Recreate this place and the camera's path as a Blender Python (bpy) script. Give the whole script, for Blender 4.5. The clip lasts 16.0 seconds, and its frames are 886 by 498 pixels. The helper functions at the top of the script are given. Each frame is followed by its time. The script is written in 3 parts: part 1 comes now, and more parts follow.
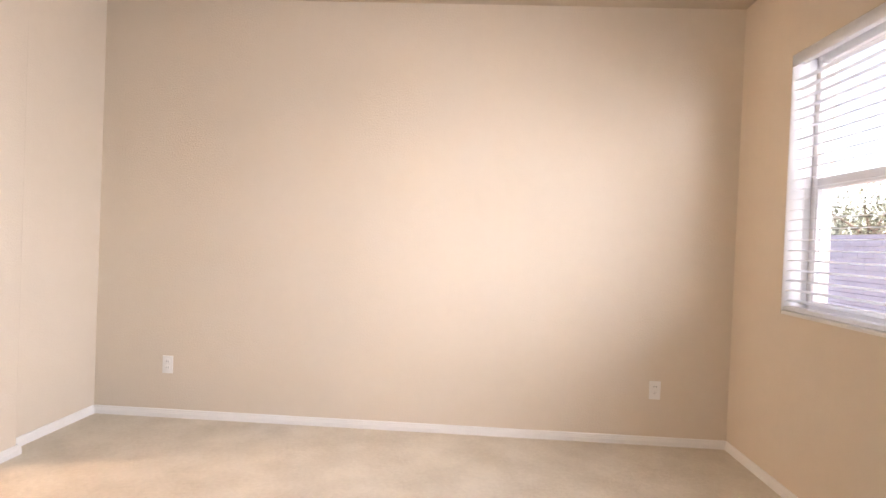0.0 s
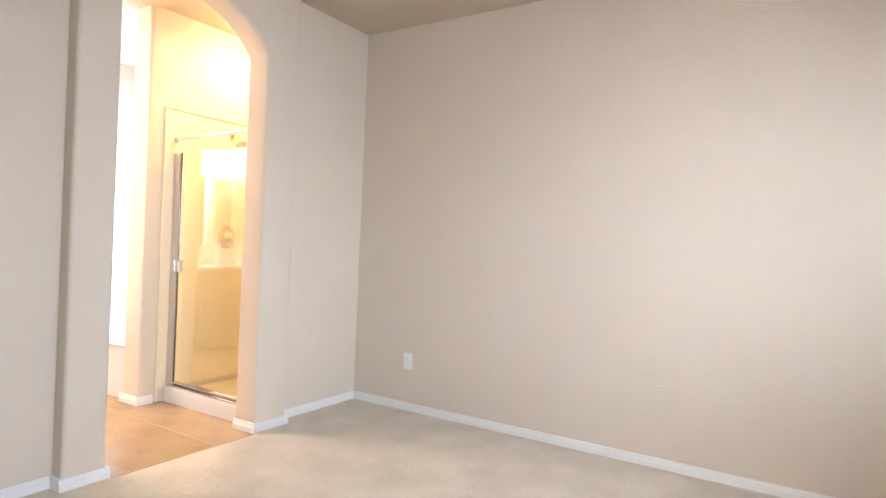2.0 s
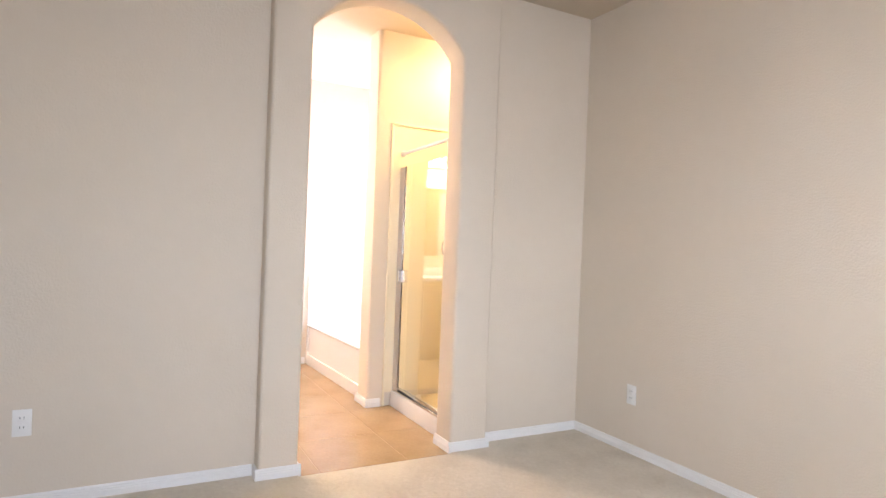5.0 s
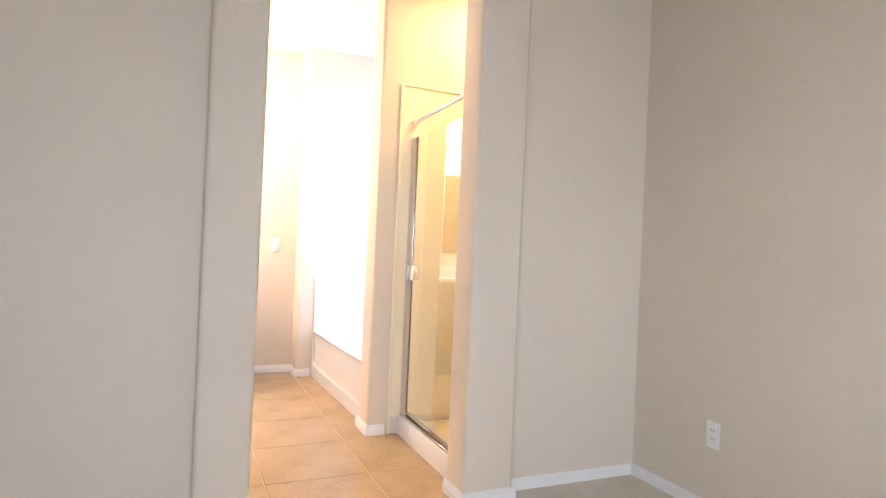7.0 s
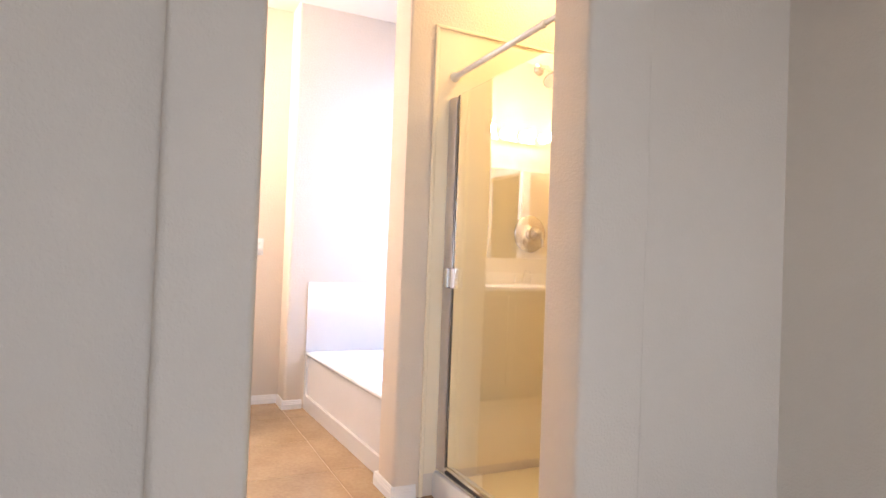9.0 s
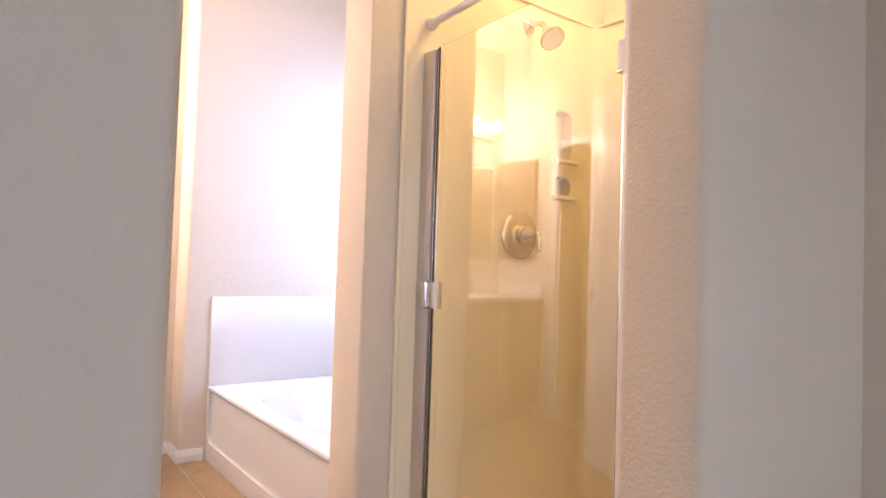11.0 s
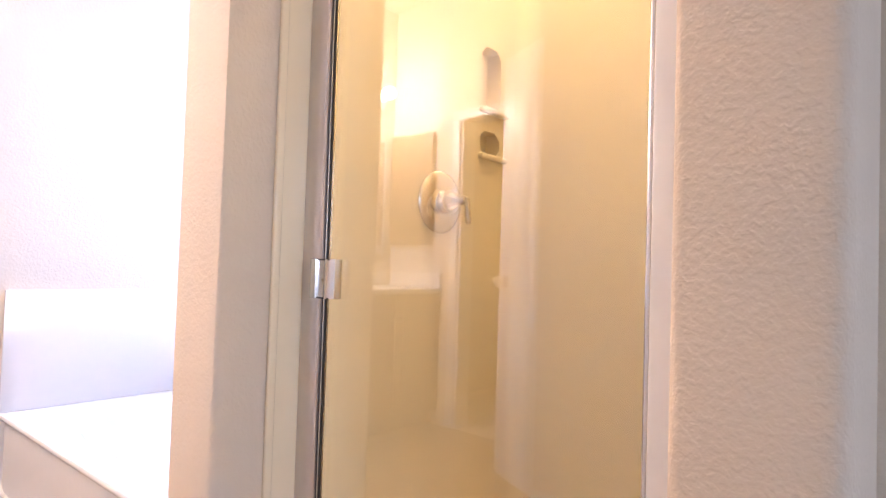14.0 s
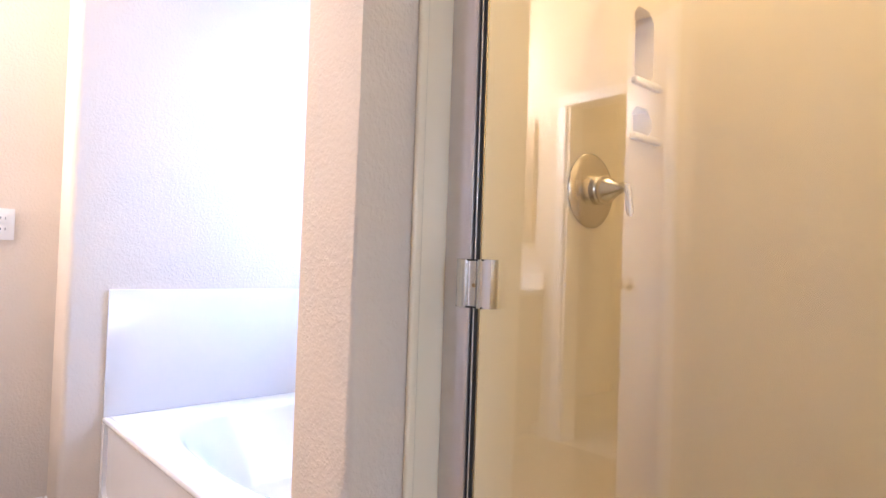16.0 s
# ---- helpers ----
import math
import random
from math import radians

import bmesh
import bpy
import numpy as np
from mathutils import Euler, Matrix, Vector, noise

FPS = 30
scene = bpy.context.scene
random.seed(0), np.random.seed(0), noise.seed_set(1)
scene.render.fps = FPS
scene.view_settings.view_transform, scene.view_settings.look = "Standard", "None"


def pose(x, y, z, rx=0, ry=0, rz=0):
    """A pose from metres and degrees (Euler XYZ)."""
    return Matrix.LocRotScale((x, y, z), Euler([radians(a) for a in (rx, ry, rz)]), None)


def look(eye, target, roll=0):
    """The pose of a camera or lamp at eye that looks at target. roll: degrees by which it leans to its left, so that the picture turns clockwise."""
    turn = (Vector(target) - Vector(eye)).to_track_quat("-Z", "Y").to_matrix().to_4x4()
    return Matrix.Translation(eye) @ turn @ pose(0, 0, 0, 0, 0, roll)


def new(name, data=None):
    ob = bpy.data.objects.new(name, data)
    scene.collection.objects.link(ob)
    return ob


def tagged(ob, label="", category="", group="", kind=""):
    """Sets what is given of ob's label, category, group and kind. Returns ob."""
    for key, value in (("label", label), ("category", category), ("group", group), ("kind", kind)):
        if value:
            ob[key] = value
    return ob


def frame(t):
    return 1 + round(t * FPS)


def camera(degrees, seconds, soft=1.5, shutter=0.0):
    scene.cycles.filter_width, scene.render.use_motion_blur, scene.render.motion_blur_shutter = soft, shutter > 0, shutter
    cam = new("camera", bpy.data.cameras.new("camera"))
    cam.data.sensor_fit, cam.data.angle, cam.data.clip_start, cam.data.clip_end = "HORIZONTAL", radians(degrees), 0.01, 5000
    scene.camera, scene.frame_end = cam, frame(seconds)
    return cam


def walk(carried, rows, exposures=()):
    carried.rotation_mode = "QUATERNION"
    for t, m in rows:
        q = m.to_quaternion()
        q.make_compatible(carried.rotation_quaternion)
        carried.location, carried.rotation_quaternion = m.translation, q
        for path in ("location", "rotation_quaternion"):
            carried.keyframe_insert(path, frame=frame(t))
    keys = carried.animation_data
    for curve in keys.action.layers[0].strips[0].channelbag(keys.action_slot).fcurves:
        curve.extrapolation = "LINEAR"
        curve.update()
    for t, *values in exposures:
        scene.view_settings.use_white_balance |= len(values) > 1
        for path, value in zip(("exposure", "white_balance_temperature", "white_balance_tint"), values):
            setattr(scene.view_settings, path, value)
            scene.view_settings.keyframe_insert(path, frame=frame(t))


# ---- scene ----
cam = camera(74.0, 16.0)
PATH = [
    (0.0, pose(2.379, -3.747, 1.233, 89.23, -2.34, 3.04)),
    (0.5, pose(2.523, -3.705, 1.210, 89.31, -2.46, 12.17)),
    (1.0, pose(2.653, -3.627, 1.197, 89.45, -2.61, 20.24)),
    (1.5, pose(2.745, -3.515, 1.189, 89.42, -2.48, 27.45)),
    (2.0, pose(2.826, -3.410, 1.191, 89.58, -2.47, 32.43)),
    (2.5, pose(2.955, -3.349, 1.196, 89.61, -2.46, 38.29)),
    (3.0, pose(3.012, -3.256, 1.203, 89.56, -2.38, 43.80)),
    (3.5, pose(3.010, -3.137, 1.211, 89.39, -2.42, 49.04)),
    (4.0, pose(3.004, -3.016, 1.223, 89.87, -2.50, 51.49)),
    (4.5, pose(3.002, -2.855, 1.216, 89.42, -2.22, 57.98)),
    (7.0, pose(2.266, -2.130, 1.105, 90.05, -2.53, 66.45)),
    (7.5, pose(2.066, -2.128, 1.088, 89.94, -2.60, 65.98)),
    (8.0, pose(1.839, -2.138, 1.073, 90.35, -2.52, 66.14)),
    (8.5, pose(1.561, -2.114, 1.040, 90.62, -2.37, 65.26)),
    (11.0, pose(0.570, -2.000, 1.050, 91.75, -1.87, 53.69)),
    (11.5, pose(0.430, -1.985, 1.056, 91.40, -1.98, 50.27)),
    (12.0, pose(0.347, -1.971, 1.078, 91.77, -1.65, 46.51)),
    (12.5, pose(0.288, -1.927, 1.077, 91.94, -1.60, 42.47)),
    (13.0, pose(0.229, -1.832, 1.045, 91.71, -1.73, 41.52)),
    (13.5, pose(0.169, -1.754, 1.014, 91.50, -1.81, 41.51)),
    (14.0, pose(0.083, -1.709, 0.996, 91.68, -1.80, 41.59)),
    (14.5, pose(-0.013, -1.691, 0.994, 91.73, -1.85, 41.32)),
    (15.0, pose(-0.101, -1.665, 0.991, 91.65, -1.74, 41.72)),
    (15.5, pose(-0.167, -1.654, 0.998, 91.38, -1.91, 43.81)),
    (16.0, pose(-0.219, -1.655, 0.997, 91.25, -1.95, 48.45)),
]
walk(cam, PATH, [(0.0, 2.25, 7250, 26), (0.5, 2.19, 7050, 23), (1.0, 2.12, 6250, 19), (1.5, 2.07, 6300, 18), (4.5, 1.97, 6500, 19), (7.0, 1.75, 6400, 18), (8.5, 1.50, 6250, 19), (11.0, 1.14, 6250, 25), (12.5, 1.22, 6100, 25), (14.0, 1.34, 5900, 25), (15.0, 1.28, 5650, 22), (16.0, 1.19, 5450, 20)])

# ---- light ----
world = bpy.data.worlds.new("sky")
scene.world = world
world.use_nodes = True
wn = world.node_tree.nodes
sky = wn.new("ShaderNodeTexSky")
sky.sky_type, sky.sun_disc = "NISHITA", False
sky.sun_elevation, sky.sun_rotation = radians(49), radians(185)
sky.air_density, sky.dust_density = 1.0, 1.5
wn["Background"].inputs["Strength"].default_value = 0.15
world.node_tree.links.new(sky.outputs[0], wn["Background"].inputs["Color"])
sun = new("sun", bpy.data.lights.new("sun", "SUN"))
sun.data.energy, sun.data.angle, sun.data.color = 3.0, radians(0.5), (1.0, 0.96, 0.9)
sun.matrix_world = look((0, 0, 20), (1.5, 17, 0))


def window_light(name, eye, target, width, height, watts, color, spread=180):
    ob = new(name, bpy.data.lights.new(name, "AREA"))
    ob.data.shape, ob.data.size, ob.data.size_y = "RECTANGLE", width, height
    ob.data.energy, ob.data.color, ob.data.spread = watts, color, radians(spread)
    ob.matrix_world = look(eye, target)
    return ob


def bulb_light(name, at, watts, color, radius):
    ob = new(name, bpy.data.lights.new(name, "POINT"))
    ob.data.energy, ob.data.color, ob.data.shadow_soft_size = watts, color, radius
    ob.location = at
    return ob


WARM = (1.0, 0.81, 0.64)
DAY = (0.81, 0.91, 1.0)
window_light("bedroom_window_light", (4.09, -1.89, 1.6), (0, -0.60, 0.30), 0.90, 1.25, 8, (0.76, 0.89, 1.0), 115)
window_light("east_sky_light", (4.62, -2.30, 1.90), (3.42, 0.0, 1.60), 0.7, 1.15, 10, DAY)
# fill lamp for the bedroom, in an added opening out of view
window_light("south_fill_light", (4.14, -3.95, 1.6), (0, -1.0, 0.6), 1.7, 1.25, 9, DAY)
window_light("tub_window_light", (-2.10, 0.05, 1.55), (-2.10, -3, 1.50), 0.9, 0.98, 20.5, (0.42, 0.63, 1.0), 160)
BULBS = [(-2.66, -2.64 + 0.19 * i, 2.085) for i in range(4)]
for at in BULBS:
    bulb_light("vanity_bulb_light", at, 10, WARM, 0.04)
window_light("shower_ceiling_bulb", (-0.68, -0.46, 2.628), (-0.66, -0.47, 0), 0.13, 0.13, 4.1, (1.0, 0.73, 0.31))


# ---- materials ----
def material(name, color, rough=0.6, metal=0.0, color2=None, scale=6.0, bump=0.0, bump_scale=200.0, bump2=0.0, bump2_scale=20.0, spec=0.5, knock=0.0):
    m = bpy.data.materials.new(name)
    m.use_nodes = True
    nt = m.node_tree
    bsdf = nt.nodes["Principled BSDF"]
    bsdf.inputs["Roughness"].default_value = rough
    bsdf.inputs["Metallic"].default_value = metal
    bsdf.inputs["Specular IOR Level"].default_value = spec
    co = nt.nodes.new("ShaderNodeTexCoord")
    if color2:
        n1 = nt.nodes.new("ShaderNodeTexNoise")
        n1.inputs["Scale"].default_value, n1.inputs["Detail"].default_value = scale, 6
        n2 = nt.nodes.new("ShaderNodeTexNoise")
        n2.inputs["Scale"].default_value, n2.inputs["Detail"].default_value = scale * 14, 3
        add = nt.nodes.new("ShaderNodeMath")
        add.operation = "MULTIPLY_ADD"
        add.inputs[1].default_value = 0.45
        mix = nt.nodes.new("ShaderNodeMix")
        mix.data_type = "RGBA"
        mix.inputs[6].default_value, mix.inputs[7].default_value = (*color, 1), (*color2, 1)
        ramp = nt.nodes.new("ShaderNodeMapRange")
        ramp.inputs[1].default_value, ramp.inputs[2].default_value = 0.45, 1.0
        nt.links.new(co.outputs["Object"], n1.inputs["Vector"])
        nt.links.new(co.outputs["Object"], n2.inputs["Vector"])
        nt.links.new(n2.outputs[0], add.inputs[0])
        nt.links.new(n1.outputs[0], add.inputs[2])
        nt.links.new(add.outputs[0], ramp.inputs[0])
        nt.links.new(ramp.outputs[0], mix.inputs[0])
        nt.links.new(mix.outputs[2], bsdf.inputs["Base Color"])
    else:
        bsdf.inputs["Base Color"].default_value = (*color, 1)
    last = None
    for amount, sc, dist in ((bump, bump_scale, 0.003), (bump2, bump2_scale, 0.01)):
        if amount:
            n = nt.nodes.new("ShaderNodeTexNoise")
            n.inputs["Scale"].default_value, n.inputs["Detail"].default_value = sc, 3
            b = nt.nodes.new("ShaderNodeBump")
            b.inputs["Strength"].default_value, b.inputs["Distance"].default_value = amount, dist
            nt.links.new(co.outputs["Object"], n.inputs["Vector"])
            nt.links.new(n.outputs[0], b.inputs["Height"])
            if last:
                nt.links.new(last.outputs[0], b.inputs["Normal"])
            last = b
    if knock:
        # flattened spatter of a knockdown wall texture, two sizes of blob
        n = nt.nodes.new("ShaderNodeTexNoise")
        n.inputs["Scale"].default_value, n.inputs["Detail"].default_value, n.inputs["Distortion"].default_value = 98, 1.2, 0.0
        flat = nt.nodes.new("ShaderNodeMapRange")
        flat.interpolation_type = "SMOOTHSTEP"
        flat.inputs[1].default_value, flat.inputs[2].default_value = 0.42, 0.62
        b = nt.nodes.new("ShaderNodeBump")
        b.inputs["Strength"].default_value, b.inputs["Distance"].default_value = knock, 0.0022
        nt.links.new(co.outputs["Object"], n.inputs["Vector"])
        nt.links.new(n.outputs[0], flat.inputs[0])
        nt.links.new(flat.outputs[0], b.inputs["Height"])
        if last:
            nt.links.new(last.outputs[0], b.inputs["Normal"])
        last = b
    if last:
        nt.links.new(last.outputs[0], bsdf.inputs["Normal"])
    return m


def glass_material(name, tint=(1, 1, 1), ior=1.5):
    m = bpy.data.materials.new(name)
    m.use_nodes = True
    nt = m.node_tree
    g = nt.nodes.new("ShaderNodeBsdfGlass")
    g.inputs["Color"].default_value, g.inputs["IOR"].default_value, g.inputs["Roughness"].default_value = (*tint, 1), ior, 0.0
    nt.links.new(g.outputs[0], nt.nodes["Material Output"].inputs["Surface"])
    return m


def glow_material(name, color, strength):
    m = bpy.data.materials.new(name)
    m.use_nodes = True
    b = m.node_tree.nodes["Principled BSDF"]
    b.inputs["Base Color"].default_value = (0.9, 0.88, 0.82, 1)
    b.inputs["Emission Color"].default_value, b.inputs["Emission Strength"].default_value = (*color, 1), strength
    return m


PAINT = material("wall_paint", (0.68, 0.595, 0.49), 0.75, color2=(0.65, 0.57, 0.465), scale=1.2, bump=0.25, bump_scale=260, bump2=0.06, bump2_scale=14, spec=0.3, knock=0.25)
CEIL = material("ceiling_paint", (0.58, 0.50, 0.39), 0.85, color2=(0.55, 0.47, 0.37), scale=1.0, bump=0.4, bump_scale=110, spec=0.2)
TRIM = material("white_trim_paint", (0.80, 0.79, 0.77), 0.4, color2=(0.76, 0.75, 0.73), scale=4)
CARPET = material("beige_carpet", (0.76, 0.70, 0.60), 0.95, color2=(0.60, 0.54, 0.445), scale=3.5, bump=1.0, bump_scale=380, bump2=0.6, bump2_scale=30, spec=0.1)
TILE = material("tan_tile", (0.46, 0.32, 0.175), 0.26, color2=(0.30, 0.195, 0.10), scale=4, bump=0.1, bump_scale=40)
GROUT = material("grout", (0.52, 0.37, 0.23), 0.9, color2=(0.46, 0.32, 0.19), scale=20, bump=0.4, bump_scale=300)
# yellow of the shower lamp's light is put into the stall's base colour
FIBRE = material("lamp_yellow_fibreglass", (0.84, 0.735, 0.535), 0.25, color2=(0.815, 0.71, 0.51), scale=2)
TUBM = material("white_acrylic", (0.73, 0.72, 0.71), 0.15, color2=(0.70, 0.69, 0.68), scale=2)
CHROME = material("polished_aluminium", (0.78, 0.77, 0.75), 0.16, 1.0, color2=(0.72, 0.71, 0.69), scale=30)
NICKEL = material("brushed_nickel", (0.74, 0.70, 0.63), 0.2, 1.0, color2=(0.68, 0.63, 0.56), scale=40)
BRONZE = material("worn_brass", (0.45, 0.34, 0.20), 0.3, 1.0)
# black of the rubber seals, also of the pull's drawn shadow lines
SEAL_SHADOW = material("black_seal_and_shadow", (0.02, 0.018, 0.016), 0.5)
GLASS = glass_material("clear_glass", (0.99, 1.0, 0.985), 1.66)
WINGLASS = glass_material("window_glass", (1, 1, 1), 1.45)
MIRROR = material("mirror_silver", (0.9, 0.9, 0.9), 0.01, 1.0)
PLASTIC = material("white_plastic", (0.80, 0.79, 0.76), 0.35)
DARK = material("dark_slot", (0.03, 0.03, 0.03), 0.6)
ALU = material("satin_aluminium", (0.66, 0.62, 0.60), 0.38, 1.0, color2=(0.62, 0.58, 0.56), scale=30)
VINYL = material("white_vinyl", (0.78, 0.78, 0.79), 0.35, color2=(0.75, 0.75, 0.76), scale=5)
SLAT = material("white_blind_slat", (0.88, 0.88, 0.88), 0.45)
thin = SLAT.node_tree.nodes.new("ShaderNodeBsdfTranslucent")
thin.inputs["Color"].default_value = (0.86, 0.87, 0.88, 1)
blend = SLAT.node_tree.nodes.new("ShaderNodeMixShader")
blend.inputs[0].default_value = 0.4
SLAT.node_tree.links.new(SLAT.node_tree.nodes["Principled BSDF"].outputs[0], blend.inputs[1])
SLAT.node_tree.links.new(thin.outputs[0], blend.inputs[2])
SLAT.node_tree.links.new(blend.outputs[0], SLAT.node_tree.nodes["Material Output"].inputs["Surface"])
OAK = material("tan_cabinet_wood", (0.32, 0.22, 0.13), 0.45, color2=(0.26, 0.17, 0.10), scale=4)
MARBLE = material("cultured_marble", (0.80, 0.77, 0.71), 0.18, color2=(0.76, 0.72, 0.66), scale=3)
DOORM = material("white_door_paint", (0.82, 0.81, 0.79), 0.4, color2=(0.79, 0.78, 0.76), scale=3)
BULBM = glow_material("bulb_glow", (1.0, 0.84, 0.58), 14)
LENS = glow_material("ceiling_lamp_glow", (1.0, 0.78, 0.45), 10)
DIRT = material("desert_soil", (0.42, 0.34, 0.26), 0.95, color2=(0.34, 0.27, 0.2), scale=1.5, bump=0.5, bump_scale=40)
# the block's base colour carries the blue of the shade it stands in
BLOCK = material("shade_tinted_block", (0.29, 0.29, 0.36), 0.9, color2=(0.24, 0.24, 0.30), scale=2, bump=0.4, bump_scale=80)
LEAF = material("leaf_green", (0.12, 0.14, 0.09), 0.6, color2=(0.09, 0.11, 0.07), scale=8)
BARK = material("bark", (0.16, 0.12, 0.09), 0.9, color2=(0.11, 0.08, 0.06), scale=10, bump=0.6, bump_scale=40)


# ---- mesh helpers ----
def mesh_of(name, bm, mat, smooth=False):
    me = bpy.data.meshes.new(name)
    bmesh.ops.recalc_face_normals(bm, faces=bm.faces)
    bm.to_mesh(me)
    bm.free()
    me.materials.append(mat)
    if smooth:
        for p in me.polygons:
            p.use_smooth = True
        me.set_sharp_from_angle(angle=radians(40))
    return me


def thing(name, bm, mat, label="", category="", kind="", group="", smooth=False):
    return tagged(new(name, mesh_of(name, bm, mat, smooth)), label, category, group, kind)


def empty(name, at, label, category, group="", kind=""):
    ob = new(name)
    ob.empty_display_size = 0.1
    ob.location = at
    return tagged(ob, label, category, group, kind)


def part(name, bm, mat, parent, label="", smooth=True):
    ob = new(name, mesh_of(name, bm, mat, smooth))
    ob.parent = parent
    off = Vector((0, 0, 0)) if parent.parent else Vector(parent.location)
    ob.matrix_parent_inverse = Matrix.Translation(-off)
    if label:
        ob["label"] = label
    return ob


def box(lo, hi, bevel=0.0, seg=2, bm=None):
    out = bmesh.new()
    c = [(a + b) / 2 for a, b in zip(lo, hi)]
    s = [b - a for a, b in zip(lo, hi)]
    bmesh.ops.create_cube(out, size=1, matrix=Matrix.Translation(c) @ Matrix.Diagonal((*s, 1)))
    if bevel:
        bmesh.ops.bevel(out, geom=list(out.edges), offset=bevel, segments=seg, affect="EDGES", profile=0.5)
    return join(bm, out)


def join(bm, more):
    if bm is None:
        return more
    tmp = bpy.data.meshes.new("tmp")
    more.to_mesh(tmp)
    more.free()
    bm.from_mesh(tmp)
    bpy.data.meshes.remove(tmp)
    return bm


def prism(outline, axis, a, b, bm=None):
    """A closed outline in the two other axes, pulled along axis from a to b."""
    out = bmesh.new()
    def at(u, v, w):
        return {"x": (w, u, v), "y": (u, w, v), "z": (u, v, w)}[axis]
    lo = [out.verts.new(at(u, v, a)) for u, v in outline]
    hi = [out.verts.new(at(u, v, b)) for u, v in outline]
    out.faces.new(lo)
    out.faces.new(hi)
    n = len(outline)
    for i in range(n):
        out.faces.new((lo[i], lo[(i + 1) % n], hi[(i + 1) % n], hi[i]))
    bmesh.ops.recalc_face_normals(out, faces=out.faces)
    return join(bm, out)


def tube(path, radius, sides=12, bm=None, cap=True):
    """A round bar along a list of points; radius may be a list."""
    out = bmesh.new()
    pts = [Vector(p) for p in path]
    rings = []
    for i, p in enumerate(pts):
        d = (pts[min(i + 1, len(pts) - 1)] - pts[max(i - 1, 0)]).normalized()
        up = Vector((0, 0, 1)) if abs(d.z) < 0.9 else Vector((1, 0, 0))
        u = d.cross(up).normalized()
        v = d.cross(u)
        r = radius[i] if isinstance(radius, (list, tuple)) else radius
        rings.append([out.verts.new(p + r * (math.cos(k * 2 * math.pi / sides) * u + math.sin(k * 2 * math.pi / sides) * v)) for k in range(sides)])
    for a, b in zip(rings, rings[1:]):
        for k in range(sides):
            out.faces.new((a[k], a[(k + 1) % sides], b[(k + 1) % sides], b[k]))
    if cap:
        out.faces.new(rings[0])
        out.faces.new(rings[-1])
    return join(bm, out)


def lathe(profile, origin, axis, sides=32, bm=None):
    """A turned shape: profile of (along, radius) about axis through origin."""
    d = Vector(axis).normalized()
    o = Vector(origin)
    return tube([o + d * a for a, r in profile], [max(r, 0.0005) for a, r in profile], sides, bm)


def slab(axis, a, b, us, vs, holes):
    """A wall between a and b along axis, spanning us x vs, with openings that go through."""
    cu = sorted({*us, *[h[0] for h in holes], *[h[1] for h in holes]})
    cv = sorted({*vs, *[h[2] for h in holes], *[h[3] for h in holes]})
    bm = bmesh.new()
    verts = {}
    def at(i, j, k):
        w = (a, b)[k]
        p = {"x": (w, cu[i], cv[j]), "y": (cu[i], w, cv[j]), "z": (cu[i], cv[j], w)}[axis]
        if (i, j, k) not in verts:
            verts[(i, j, k)] = bm.verts.new(p)
        return verts[(i, j, k)]
    nu, nv = len(cu) - 1, len(cv) - 1
    def solid(i, j):
        if not (0 <= i < nu and 0 <= j < nv):
            return False
        u, v = (cu[i] + cu[i + 1]) / 2, (cv[j] + cv[j + 1]) / 2
        return not any(h[0] < u < h[1] and h[2] < v < h[3] for h in holes)
    for i in range(nu):
        for j in range(nv):
            if not solid(i, j):
                continue
            for k in (0, 1):
                bm.faces.new((at(i, j, k), at(i + 1, j, k), at(i + 1, j + 1, k), at(i, j + 1, k)))
            for di, dj, e in ((-1, 0, ((i, j), (i, j + 1))), (1, 0, ((i + 1, j), (i + 1, j + 1))), (0, -1, ((i, j), (i + 1, j))), (0, 1, ((i, j + 1), (i + 1, j + 1)))):
                if not solid(i + di, j + dj):
                    p, q = e
                    bm.faces.new((at(*p, 0), at(*q, 0), at(*q, 1), at(*p, 1)))
    return bm


def round_vertical(bm, spots, radius, seg=4):
    """Bullnose the upright edges that stand at the given (x, y) spots."""
    es = []
    for e in bm.edges:
        p, q = e.verts
        if abs(p.co.x - q.co.x) < 1e-5 and abs(p.co.y - q.co.y) < 1e-5:
            if any(abs(p.co.x - x) < 1e-4 and abs(p.co.y - y) < 1e-4 for x, y in spots):
                es.append(e)
    bmesh.ops.bevel(bm, geom=es, offset=radius, segments=seg, affect="EDGES", profile=0.5)
    return bm


# ---- structure ----
H = 2.74            # ceiling
REC = -0.085        # recessed face of the arch wall
BACK = -0.186       # bathroom face of the arch wall
A0, A1 = -1.88, -1.0     # arch opening
SPRING, RISE = 2.285, 0.235
P0, P1 = -2.08, -0.755   # raised panel round the arch
EAST = 4.0
SOUTH = -5.2
BW, BS = -2.88, -2.9      # vanity wall and side wall of the bathroom


def arch_outline(y0, y1):
    c = (A0 + A1) / 2
    half = (A1 - A0) / 2
    r = (half * half + RISE * RISE) / (2 * RISE)
    a = math.asin(half / r)
    curve = []
    for i in range(25):
        th = -a + 2 * a * i / 24
        curve.append((c + r * math.sin(th), SPRING + RISE - r + r * math.cos(th)))
    return [(y0, 0), (A0, 0), *curve, (A1, 0), (y1, 0), (y1, H), (y0, H)]


